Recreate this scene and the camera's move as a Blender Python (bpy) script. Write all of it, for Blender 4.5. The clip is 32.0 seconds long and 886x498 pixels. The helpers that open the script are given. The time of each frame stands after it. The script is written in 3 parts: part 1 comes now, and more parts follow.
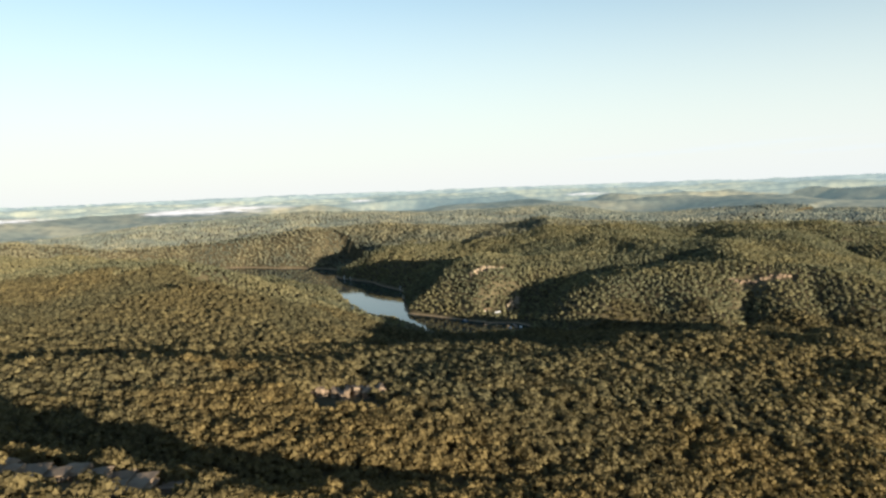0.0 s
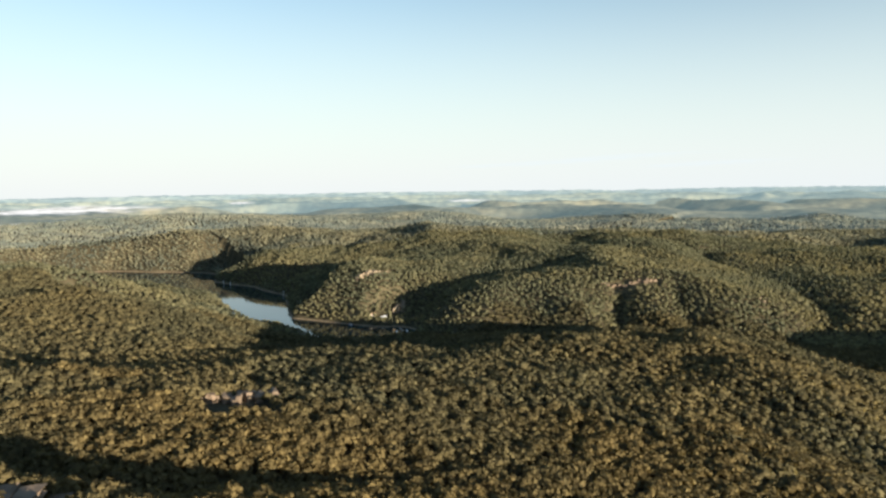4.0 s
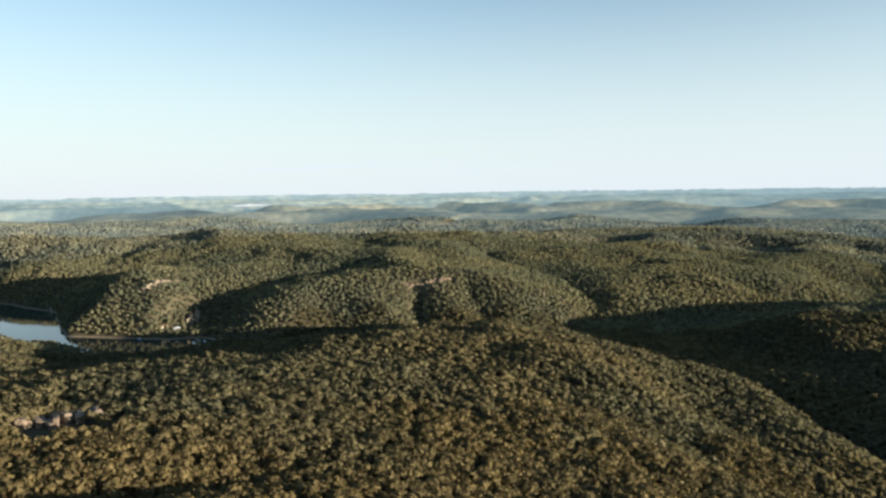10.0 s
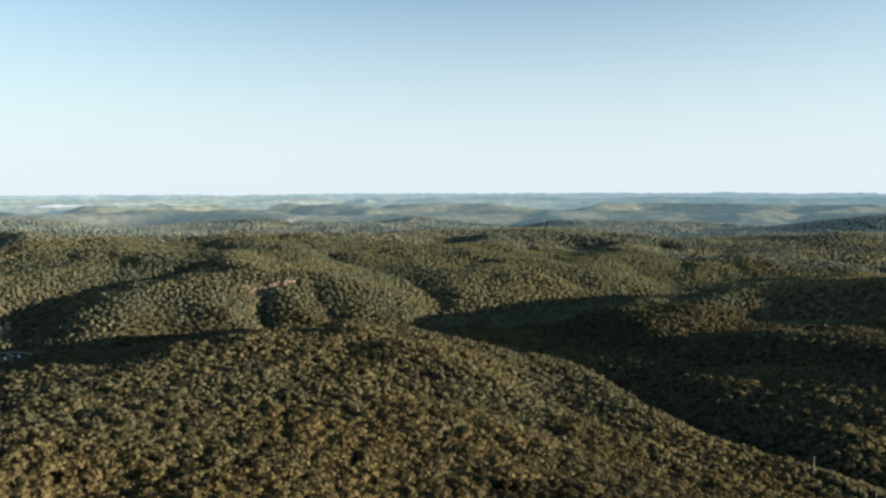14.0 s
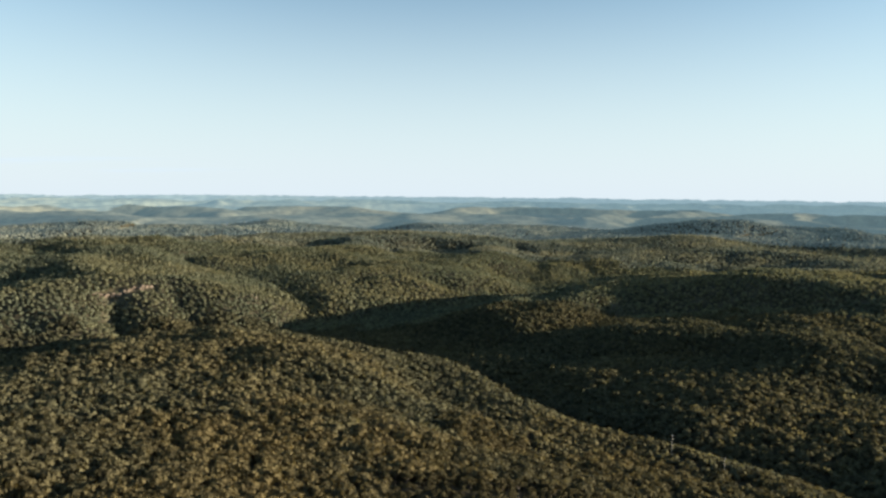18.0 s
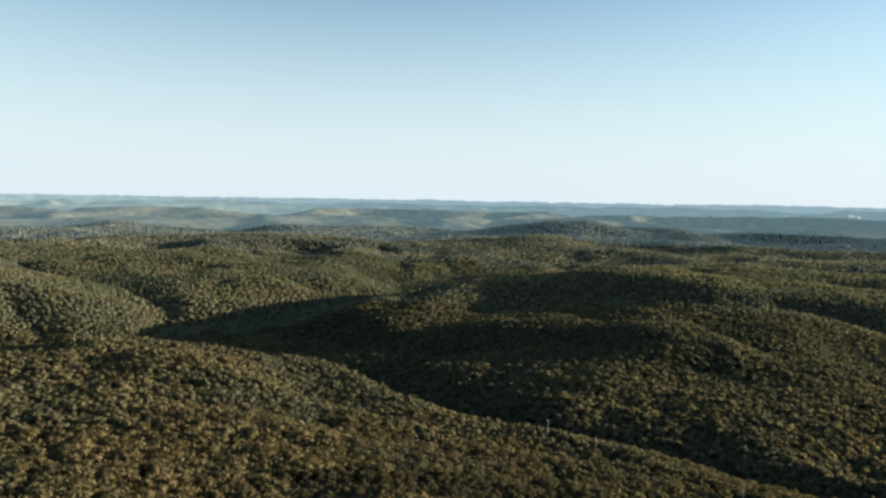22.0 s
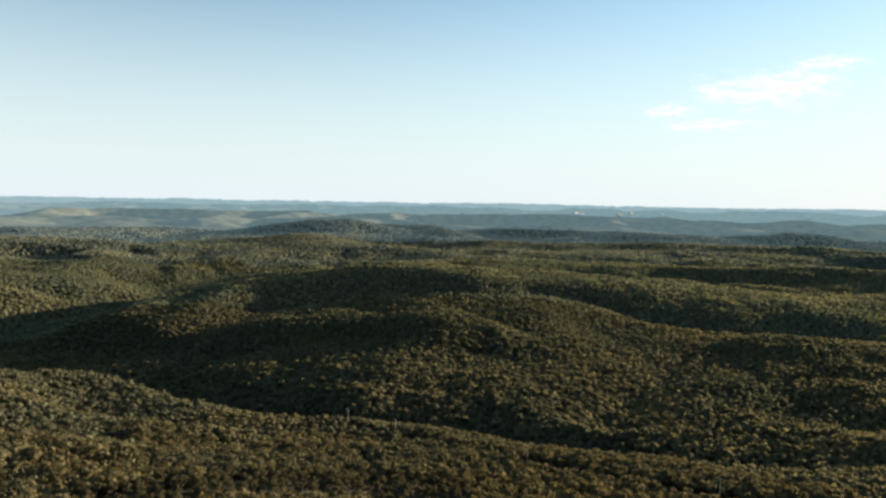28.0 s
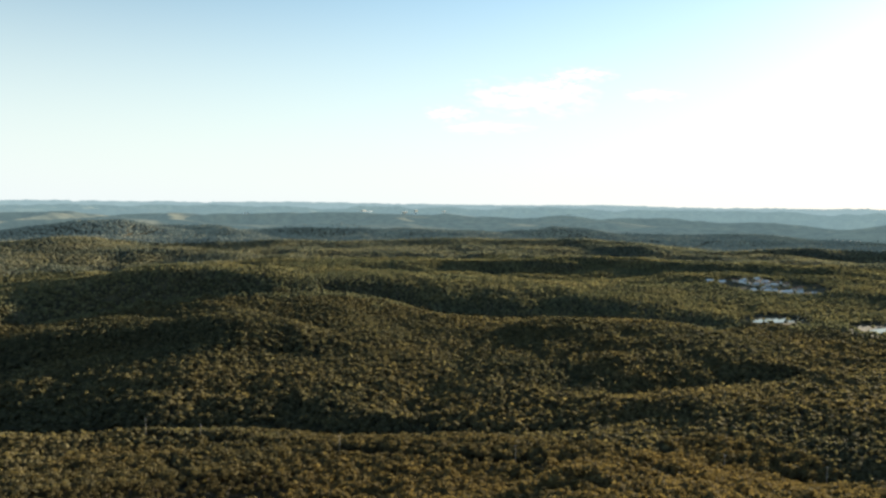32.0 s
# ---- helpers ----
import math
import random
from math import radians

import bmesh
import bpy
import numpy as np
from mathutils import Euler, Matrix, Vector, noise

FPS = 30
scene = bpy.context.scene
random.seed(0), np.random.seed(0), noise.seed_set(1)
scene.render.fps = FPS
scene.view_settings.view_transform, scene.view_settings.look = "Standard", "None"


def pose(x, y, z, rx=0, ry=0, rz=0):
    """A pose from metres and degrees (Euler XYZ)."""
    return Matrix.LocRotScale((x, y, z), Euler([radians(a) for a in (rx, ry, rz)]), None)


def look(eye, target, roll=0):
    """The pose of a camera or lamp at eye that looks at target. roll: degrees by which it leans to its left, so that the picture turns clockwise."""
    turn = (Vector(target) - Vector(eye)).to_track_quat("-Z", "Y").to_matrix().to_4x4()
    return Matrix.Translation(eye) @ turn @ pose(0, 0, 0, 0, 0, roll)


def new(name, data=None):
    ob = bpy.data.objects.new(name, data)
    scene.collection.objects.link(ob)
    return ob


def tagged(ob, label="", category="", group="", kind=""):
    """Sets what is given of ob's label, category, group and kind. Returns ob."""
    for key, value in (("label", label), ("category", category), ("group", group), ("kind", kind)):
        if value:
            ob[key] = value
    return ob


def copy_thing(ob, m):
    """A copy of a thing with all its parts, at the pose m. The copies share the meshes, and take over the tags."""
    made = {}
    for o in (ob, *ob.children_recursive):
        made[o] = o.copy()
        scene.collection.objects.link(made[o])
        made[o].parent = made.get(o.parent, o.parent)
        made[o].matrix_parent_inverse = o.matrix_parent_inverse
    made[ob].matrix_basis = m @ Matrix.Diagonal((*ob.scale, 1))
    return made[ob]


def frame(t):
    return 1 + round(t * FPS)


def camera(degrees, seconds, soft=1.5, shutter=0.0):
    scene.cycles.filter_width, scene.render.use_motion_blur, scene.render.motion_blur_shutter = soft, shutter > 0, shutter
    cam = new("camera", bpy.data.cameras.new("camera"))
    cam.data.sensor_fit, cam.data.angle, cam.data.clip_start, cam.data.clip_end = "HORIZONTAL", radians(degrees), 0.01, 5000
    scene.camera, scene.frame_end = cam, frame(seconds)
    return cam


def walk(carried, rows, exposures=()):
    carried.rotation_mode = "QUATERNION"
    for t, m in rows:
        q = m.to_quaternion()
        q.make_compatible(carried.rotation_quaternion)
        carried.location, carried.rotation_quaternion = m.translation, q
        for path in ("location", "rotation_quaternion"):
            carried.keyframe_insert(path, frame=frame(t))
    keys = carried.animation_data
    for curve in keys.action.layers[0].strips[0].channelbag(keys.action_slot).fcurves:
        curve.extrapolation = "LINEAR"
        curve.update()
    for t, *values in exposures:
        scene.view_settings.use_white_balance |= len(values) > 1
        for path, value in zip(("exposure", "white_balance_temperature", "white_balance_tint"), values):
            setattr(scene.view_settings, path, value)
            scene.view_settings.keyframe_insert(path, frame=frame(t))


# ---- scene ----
cam = camera(65.28, 32.0, soft=2.65)


def heading(x, y, z, yaw, pitch, lean):
    """A camera pose: yaw clockwise from +y, pitch up, lean of the horizon, in degrees."""
    a, p = radians(yaw), radians(pitch)
    way = Vector((math.sin(a) * math.cos(p), math.cos(a) * math.cos(p), math.sin(p)))
    eye = Vector((x, y, z))
    return look(eye, eye + way * 100, lean)


# seconds, x, y, z, yaw, pitch, lean of the drone's slow swing to its right
PATH = (
    (0, 0.26, -2.39, 223.30, -3.352, -5.281, -2.196),
    (1, -0.39, -4.12, 223.33, -1.245, -5.257, -2.104),
    (2, -1.61, -5.89, 223.36, 1.053, -5.223, -1.699),
    (3, -4.14, -7.74, 223.42, 4.468, -5.200, -1.183),
    (3.5, -6.03, -8.66, 223.45, 5.482, -5.162, -0.988),
    (5.5, -15.22, -12.23, 223.54, 10.258, -5.078, -0.646),
    (6, -17.77, -13.07, 223.55, 11.666, -5.070, -0.651),
    (7, -23.41, -14.59, 223.52, 14.653, -5.060, -0.711),
    (8, -29.45, -15.86, 223.41, 17.965, -5.065, -0.733),
    (9, -35.66, -16.79, 223.22, 21.073, -5.047, -0.790),
    (10, -41.84, -17.32, 222.98, 24.503, -5.026, -0.826),
    (11, -47.90, -17.40, 222.75, 27.859, -4.996, -0.772),
    (12, -53.86, -17.02, 222.60, 31.176, -4.953, -0.585),
    (13, -59.84, -16.32, 222.50, 34.775, -4.946, -0.419),
    (14, -65.80, -15.27, 222.37, 38.375, -4.951, -0.206),
    (15, -71.66, -13.67, 222.16, 41.888, -4.900, 0.028),
    (15.5, -74.55, -12.61, 222.03, 43.421, -4.854, 0.110),
    (17.5, -85.99, -7.69, 221.46, 48.892, -4.680, 0.414),
    (18, -88.82, -6.34, 221.29, 50.308, -4.645, 0.512),
    (19, -94.38, -3.35, 220.89, 53.177, -4.572, 0.650),
    (20, -99.68, -0.15, 220.43, 56.378, -4.485, 0.735),
    (21, -104.64, 3.19, 219.90, 59.302, -4.425, 0.833),
    (22, -109.27, 6.65, 219.29, 62.284, -4.354, 0.916),
    (23, -113.62, 10.23, 218.64, 65.073, -4.312, 0.970),
    (24, -117.76, 14.02, 218.02, 68.655, -4.256, 1.018),
    (25, -121.71, 17.97, 217.47, 71.829, -4.222, 1.032),
    (25.5, -123.60, 19.93, 217.22, 73.263, -4.211, 1.059),
    (27.5, -131.01, 27.53, 216.29, 80.271, -4.133, 0.984),
    (28, -132.84, 29.36, 216.04, 82.152, -4.111, 0.955),
    (29, -136.40, 32.89, 215.52, 86.022, -4.068, 0.879),
    (30, -139.84, 36.32, 215.00, 90.002, -4.036, 0.837),
    (31, -143.07, 39.75, 214.51, 94.652, -4.001, 0.755),
    (32, -146.21, 43.14, 214.03, 99.693, -3.993, 0.658),
)
walk(cam, [(t, heading(*row)) for t, *row in PATH], [(0, 1.7, 6400, 10), (13, 1.6, 5850, 8), (25, 1.58, 5800, 7), (32, 1.76, 6250, 7)])

# ---- light: a low morning sun, clear sky ----
SUN_AZ, SUN_EL = 142.0, 6.5
world = bpy.data.worlds.new("sky")
scene.world = world
world.use_nodes = True
wn = world.node_tree.nodes
sky = wn.new("ShaderNodeTexSky")
sky.sky_type = "NISHITA"
sky.sun_disc = False
sky.sun_elevation = radians(SUN_EL)
sky.sun_rotation = radians(SUN_AZ)
sky.altitude = 200
sky.air_density = 1.15
sky.dust_density = 0.2
sky.ozone_density = 1.5
wn["Background"].inputs[1].default_value = 0.075
wl = world.node_tree.links
# pale morning haze low over the whole horizon
w_co, w_xyz, w_map, w_mix = wn.new("ShaderNodeTexCoord"), wn.new("ShaderNodeSeparateXYZ"), wn.new("ShaderNodeMapRange"), wn.new("ShaderNodeMix")
w_mix.data_type = "RGBA"
w_map.interpolation_type = "SMOOTHSTEP"
for key, value in (("From Min", -0.02), ("From Max", 0.36), ("To Min", 0.92), ("To Max", 0.03)):
    w_map.inputs[key].default_value = value
wl.new(w_co.outputs["Generated"], w_xyz.inputs[0])
wl.new(w_xyz.outputs["Z"], w_map.inputs["Value"])
wl.new(w_map.outputs["Result"], w_mix.inputs["Factor"])
w_tint = wn.new("ShaderNodeMix")
w_tint.data_type, w_tint.blend_type = "RGBA", "MULTIPLY"
w_tint.inputs["Factor"].default_value = 1.0
w_tint.inputs["B"].default_value = (0.92, 1.0, 1.1, 1)
wl.new(sky.outputs[0], w_tint.inputs["A"])
wl.new(w_tint.outputs["Result"], w_mix.inputs["A"])
w_mix.inputs["B"].default_value = (3.68, 3.93, 3.98, 1)
wl.new(w_mix.outputs["Result"], wn["Background"].inputs[0])
sun_data = bpy.data.lights.new("sun", "SUN")
sun_data.energy = 5.0
sun_data.angle = radians(0.6)
sun_data.color = (1.0, 0.84, 0.63)
sun = new("sun", sun_data)
sa, se = radians(SUN_AZ), radians(SUN_EL)
sun_from = Vector((math.sin(sa) * math.cos(se), math.cos(sa) * math.cos(se), math.sin(se)))
sun.matrix_world = look(sun_from * 3000, (0, 0, 0))


# ---- materials ----
def material(name, rough=0.9, spec=0.2):
    m = bpy.data.materials.new(name)
    m.use_nodes = True
    b = m.node_tree.nodes["Principled BSDF"]
    b.inputs["Roughness"].default_value = rough
    b.inputs["Specular IOR Level"].default_value = spec
    return m, m.node_tree.nodes, m.node_tree.links, b


def noise_mix(m, scale, low, high, a=0.35, b=0.65, detail=4.0, source=None):
    """A noise between two colours in object space; returns the colour socket."""
    n, l = m.node_tree.nodes, m.node_tree.links
    co = n.new("ShaderNodeTexCoord")
    tex = n.new("ShaderNodeTexNoise")
    tex.inputs["Scale"].default_value = scale
    tex.inputs["Detail"].default_value = detail
    l.new(co.outputs["Object"], tex.inputs["Vector"])
    ramp = n.new("ShaderNodeValToRGB")
    ramp.color_ramp.elements[0].position, ramp.color_ramp.elements[1].position = a, b
    ramp.color_ramp.elements[0].color, ramp.color_ramp.elements[1].color = (*low, 1), (*high, 1)
    l.new(tex.outputs["Fac"], ramp.inputs["Fac"])
    return ramp.outputs["Color"]


def mixed(m, kind, fac, one, two):
    n, l = m.node_tree.nodes, m.node_tree.links
    mix = n.new("ShaderNodeMix")
    mix.data_type, mix.blend_type = "RGBA", kind
    for socket, value in ((mix.inputs["Factor"], fac), (mix.inputs["A"], one), (mix.inputs["B"], two)):
        if isinstance(value, (int, float)):
            socket.default_value = value
        elif isinstance(value, tuple):
            socket.default_value = (*value, 1)
        else:
            l.new(value, socket)
    return mix.outputs["Result"]


def foliage(name, dark, light, wide_a, wide_b, grain=0.6, thin=0.0):
    m, n, l, b = material(name, 0.95, 0.04)
    geo = n.new("ShaderNodeNewGeometry")
    ramp = n.new("ShaderNodeValToRGB")
    ramp.color_ramp.elements[0].color, ramp.color_ramp.elements[1].color = (*dark, 1), (*light, 1)
    l.new(geo.outputs["Random Per Island"], ramp.inputs["Fac"])
    wide = noise_mix(m, 0.006, wide_a, wide_b, 0.4, 0.62)
    fine = noise_mix(m, grain, (0.68, 0.68, 0.7), (1.28, 1.26, 1.2), 0.36, 0.64, 5.0)
    colour = mixed(m, "MULTIPLY", 1.0, mixed(m, "MULTIPLY", 1.0, ramp.outputs["Color"], wide), fine)
    l.new(colour, b.inputs["Base Color"])
    if thin:
        # leaves let some of the sun through
        glow, both = n.new("ShaderNodeBsdfTranslucent"), n.new("ShaderNodeMixShader")
        both.inputs[0].default_value = thin
        l.new(mixed(m, "MULTIPLY", 1.0, colour, (1.3, 1.22, 0.85)), glow.inputs["Color"])
        l.new(b.outputs[0], both.inputs[1])
        l.new(glow.outputs[0], both.inputs[2])
        l.new(both.outputs[0], n["Material Output"].inputs["Surface"])
    return m


def plain(name, colour, rough=0.8, metal=0.0, scale=0.5, vary=0.25):
    m, n, l, b = material(name, rough)
    low = tuple(v * (1 - vary) for v in colour)
    l.new(noise_mix(m, scale, low, colour), b.inputs["Base Color"])
    b.inputs["Metallic"].default_value = metal
    return m


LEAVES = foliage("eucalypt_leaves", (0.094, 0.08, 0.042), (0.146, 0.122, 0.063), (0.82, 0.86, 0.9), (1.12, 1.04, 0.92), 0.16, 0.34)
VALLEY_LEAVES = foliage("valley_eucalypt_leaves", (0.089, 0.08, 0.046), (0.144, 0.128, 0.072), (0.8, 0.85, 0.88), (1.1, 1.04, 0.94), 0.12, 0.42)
# slope and far leaves made paler and greyer: distance haze put into the colour
SLOPE_LEAVES = foliage("hazy_slope_leaves", (0.128, 0.129, 0.082), (0.195, 0.192, 0.121), (0.8, 0.84, 0.86), (1.12, 1.05, 0.94), 0.1, 0.44)
FAR_LEAVES = foliage("hazy_far_leaves", (0.15, 0.157, 0.122), (0.21, 0.212, 0.16), (0.74, 0.8, 0.84), (1.15, 1.08, 0.95), 0.05, 0.44)
FLOOR, _n, _l, _b = material("forest_floor", 0.95, 0.1)
_litter = noise_mix(FLOOR, 0.05, (0.05, 0.043, 0.025), (0.1, 0.085, 0.05))
_geo, _xyz, _shore = _n.new("ShaderNodeNewGeometry"), _n.new("ShaderNodeSeparateXYZ"), _n.new("ShaderNodeMapRange")
_l.new(_geo.outputs["Position"], _xyz.inputs[0])
_l.new(_xyz.outputs["Z"], _shore.inputs["Value"])
for _key, _value in (("From Min", 1.1), ("From Max", 1.7), ("To Min", 1.0), ("To Max", 0.0)):
    _shore.inputs[_key].default_value = _value
_sand = noise_mix(FLOOR, 0.3, (0.16, 0.12, 0.075), (0.27, 0.21, 0.14))
_l.new(mixed(FLOOR, "MIX", _shore.outputs["Result"], _litter, _sand), _b.inputs["Base Color"])
WATER, _n, _l, _b = material("river_water", 0.04, 0.5)
_b.inputs["Base Color"].default_value = (0.015, 0.03, 0.03, 1)
_b.inputs["IOR"].default_value = 1.33


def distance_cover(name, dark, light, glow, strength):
    """Woods kilometres off: haze of the air between, painted in as an emission glow."""
    # bluer dark and warmer bright patches paint shaded and sunlit slopes into the colour
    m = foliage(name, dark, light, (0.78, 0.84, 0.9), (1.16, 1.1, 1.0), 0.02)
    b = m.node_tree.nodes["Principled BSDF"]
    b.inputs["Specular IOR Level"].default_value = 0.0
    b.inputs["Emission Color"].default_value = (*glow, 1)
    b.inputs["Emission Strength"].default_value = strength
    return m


# emission stands in for haze, stronger belt by belt towards the horizon
HAZY_LEAVES = distance_cover("hazy_glow_leaves", (0.122, 0.126, 0.096), (0.16, 0.162, 0.12), (0.4, 0.58, 0.62), 0.03)
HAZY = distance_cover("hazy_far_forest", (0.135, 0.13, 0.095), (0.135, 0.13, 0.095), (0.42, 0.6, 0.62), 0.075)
FAR = distance_cover("haze_glow_forest", (0.11, 0.115, 0.09), (0.11, 0.115, 0.09), (0.47, 0.66, 0.69), 0.14)
PALE_HAZE = distance_cover("haze_paled_horizon_forest", (0.075, 0.085, 0.075), (0.075, 0.085, 0.075), (0.53, 0.7, 0.73), 0.19)

# ---- the lie of the land: ridge lines and creek lines, x, y, height ----
RIDGES = {
    "near": [(-420, 390, 122), (-200, 400, 117), (-76, 380, 105), (60, 440, 88), (180, 520, 77), (280, 565, 76), (310, 590, 72)],
    "near_arm": [(60, 440, 90), (150, 360, 78), (191, 222, 60), (290, 180, 44), (320, 100, 36), (335, 20, 29), (305, -91, 28), (262, -241, 34), (190, -170, 60)],
    "near_end": [(300, 585, 72), (395, 535, 58), (445, 495, 44)],
    "near_edge": [(445, 495, 44), (448, 425, 34), (412, 372, 31), (380, 300, 36), (365, 240, 36), (385, 190, 34), (372, 133, 33), (350, 60, 30)],
    "near_slope": [(200, 440, 76), (280, 340, 55), (341, 266, 42)],
    "knoll": [(-200, 205, 138), (-150, 200, 138), (-100, 180, 127), (-40, 120, 110), (-10, 20, 98), (60, -60, 84), (190, -150, 62)],
    "knoll_back": [(-165, 205, 134), (-260, 170, 132), (-380, 60, 130), (-300, -300, 125)],
    "left_hill": [(-900, 600, 128), (-560, 723, 116), (-545, 839, 124), (-523, 943, 126), (-477, 1022, 118), (-417, 1040, 102), (-361, 1025, 78), (-311, 1000, 60), (-241, 962, 49), (-162, 930, 38), (-92, 920, 15), (-46, 916, 6), (-25, 925, 3)],
    "left_top": [(-523, 943, 130), (-400, 760, 116), (-256, 620, 105), (-200, 560, 100)],
    "left_back": [(-523, 943, 130), (-768, 1286, 92), (-869, 1300, 94), (-1300, 1500, 112)],
    "west_plateau": [(-2400, 1200, 140), (-1700, 1700, 128), (-1300, 2000, 120), (-928, 2200, 122), (-591, 2317, 118), (-203, 2380, 116), (35, 2286, 106), (290, 2230, 112), (380, 2160, 98), (222, 1751, 98)],
    "north_plateau": [(222, 1751, 93), (330, 1540, 86), (449, 1380, 91), (430, 1240, 86), (426, 1102, 80)],
    "rock_back": [(426, 1102, 80), (520, 1180, 78), (578, 1230, 74), (615, 1455, 93), (720, 1740, 92), (900, 2000, 84), (1279, 1990, 72), (1466, 1958, 74)],
    "spur_one": [(-374, 1765, 3), (-345, 1735, 30), (-300, 1720, 50), (-222, 1780, 62), (-120, 2000, 84), (35, 2286, 105)],
    "spur_cliff": [(-137, 1203, 3), (-108, 1210, 27), (-70, 1232, 53), (-21, 1272, 68), (32, 1316, 72), (113, 1381, 70), (208, 1470, 71), (280, 1560, 80)],
    "rock_hill": [(74, 1073, 9), (129, 1079, 42), (186, 1090, 57), (257, 1106, 67), (329, 1117, 75), (426, 1104, 81), (491, 1065, 78), (547, 1012, 66), (583, 956, 50), (608, 904, 22), (625, 879, 3)],
    "second_ridge": [(660, 862, 3), (720, 930, 32), (775, 1000, 46), (830, 1062, 52), (989, 1047, 57), (1118, 975, 46), (1200, 915, 28), (1275, 878, 6)],
    "second_back": [(830, 1062, 52), (905, 1152, 50), (1010, 1351, 76), (933, 1465, 68), (960, 1620, 84), (1279, 1970, 74)],
    "second_far": [(1010, 1351, 76), (1200, 1400, 70), (1385, 1568, 82), (1483, 1560, 85), (1600, 1480, 76), (1700, 1300, 64)],
    "second_east": [(1118, 980, 46), (1280, 1080, 50), (1480, 1100, 56), (1700, 1300, 60)],
    "big_hill": [(645, 582, 8), (710, 572, 36), (814, 540, 50), (940, 532, 55), (1050, 505, 60), (1105, 440, 72), (1132, 375, 80), (1140, 296, 84), (1138, 224, 82), (1140, 138, 80), (1120, 80, 70)],
    "bench": [(735, 425, 32), (757, 364, 42), (768, 300, 46), (775, 245, 49), (760, 170, 56), (771, 100, 52), (800, 45, 34), (900, 40, 44), (1020, 10, 48)],
    "low_bench": [(560, 290, 26), (600, 174, 38), (590, 100, 29), (640, 40, 28)],
    "east_ridge": [(1120, 80, 70), (1170, -5, 64), (1240, -120, 60), (1200, -300, 40), (1171, -431, 35), (1084, -512, 36), (995, -580, 30), (930, -650, 24)],
    "east_spur": [(1020, 10, 48), (960, -60, 32), (880, -120, 22), (833, -206, 24), (824, -272, 34), (802, -334, 37), (758, -384, 34), (696, -418, 30), (610, -446, 29), (517, -488, 29), (428, -485, 31), (300, -470, 44)],
    "east_b": [(1300, 420, 30), (1560, 380, 38), (1845, 308, 32), (1808, 174, 43), (1814, 46, 43), (1758, -108, 41), (1674, -515, 54), (1720, -689, 58), (1661, -823, 56), (1510, -898, 55)],
    "lit_mid": [(1700, 900, 40), (1960, 960, 40), (2191, 1001, 45), (2437, 924, 52), (2579, 817, 50), (2534, 595, 30)],
    "south_arm": [(340, -330, 34), (250, -420, 50)],
}
CREEKS = {
    "knoll_gully": [(-330, 290, 112), (-190, 262, 106), (-90, 262, 92), (0, 290, 88), (90, 320, 80)],
    "left_gully": [(-360, 430, 114), (-240, 480, 106), (-150, 530, 94), (-95, 610, 72), (-62, 720, 42), (-34, 850, 14), (-10, 930, 2)],
    "river_bank": [(-980, 1700, 3), (-700, 1640, 3), (-520, 1490, 3), (-420, 1340, 3), (-340, 1200, 3), (-240, 1100, 3), (-150, 1030, 3), (-90, 1000, 2)],
    "bridge_gully": [(60, 990, 1), (140, 968, 3), (230, 955, 4), (340, 895, 4), (450, 815, 4), (560, 735, 3)],
    "main_creek": [(560, 735, 3), (552, 620, 3), (545, 520, 3), (515, 430, 4), (470, 345, 6), (440, 270, 9), (425, 210, 12), (440, 130, 9), (420, 40, 12), (410, -60, 14), (395, -180, 18), (340, -330, 36)],
    "creek_east": [(560, 735, 3), (620, 805, 2), (700, 800, 2), (850, 788, 3), (1000, 775, 3), (1180, 780, 3), (1310, 850, 3), (1500, 790, 4), (1620, 660, 5), (1780, 610, 10), (2000, 620, 22)],
    "creek_north": [(1310, 850, 3), (1500, 970, 22), (1740, 1080, 40), (1980, 1250, 38)],
    "rock_hill_gully": [(640, 845, 3), (668, 920, 12), (694, 1010, 30), (705, 1120, 44), (720, 1250, 50), (715, 1400, 56)],
    "cliff_gully": [(55, 1105, -1), (78, 1138, 10), (125, 1165, 34), (175, 1188, 47), (245, 1222, 55), (335, 1262, 62), (400, 1290, 78)],
    "inlet_gully": [(-205, 1545, 0), (-165, 1585, 12), (-95, 1660, 42), (10, 1780, 72), (90, 1910, 88)],
    "face_gully": [(400, 1035, 44), (365, 960, 12), (350, 900, 6)],
    "face_gully_two": [(485, 985, 44), (455, 905, 14), (440, 835, 5)],
    "hill_foot": [(870, 455, 27), (960, 425, 26), (1025, 355, 30), (1042, 265, 38), (1030, 175, 50)],
    "bench_gully": [(640, 420, 12), (665, 340, 24), (680, 260, 32), (690, 190, 40)],
    "east_dip": [(470, -40, 14), (560, -70, 16), (650, -120, 16), (740, -160, 18)],
    "east_hollow": [(1090, -70, 26), (1010, -160, 10), (960, -300, 10), (900, -430, 12), (840, -560, 16)],
    "pond_flat": [(1130, -850, 36), (860, -640, 28), (780, -780, 28), (650, -950, 30), (560, -600, 22), (520, -400, 18), (500, -250, 14)],
    "dome_back": [(1300, 640, 20), (1250, 480, 34), (1300, 280, 36), (1420, 60, 32), (1450, -200, 26), (1430, -480, 20), (1400, -700, 26)],
    "far_valley": [(-300, 2700, 60), (400, 2600, 50), (1000, 2350, 44), (1700, 2150, 36), (2100, 1700, 36)],
    "patch_gully": [(1260, 1290, 48), (1420, 1440, 42), (1600, 1330, 36)],
}
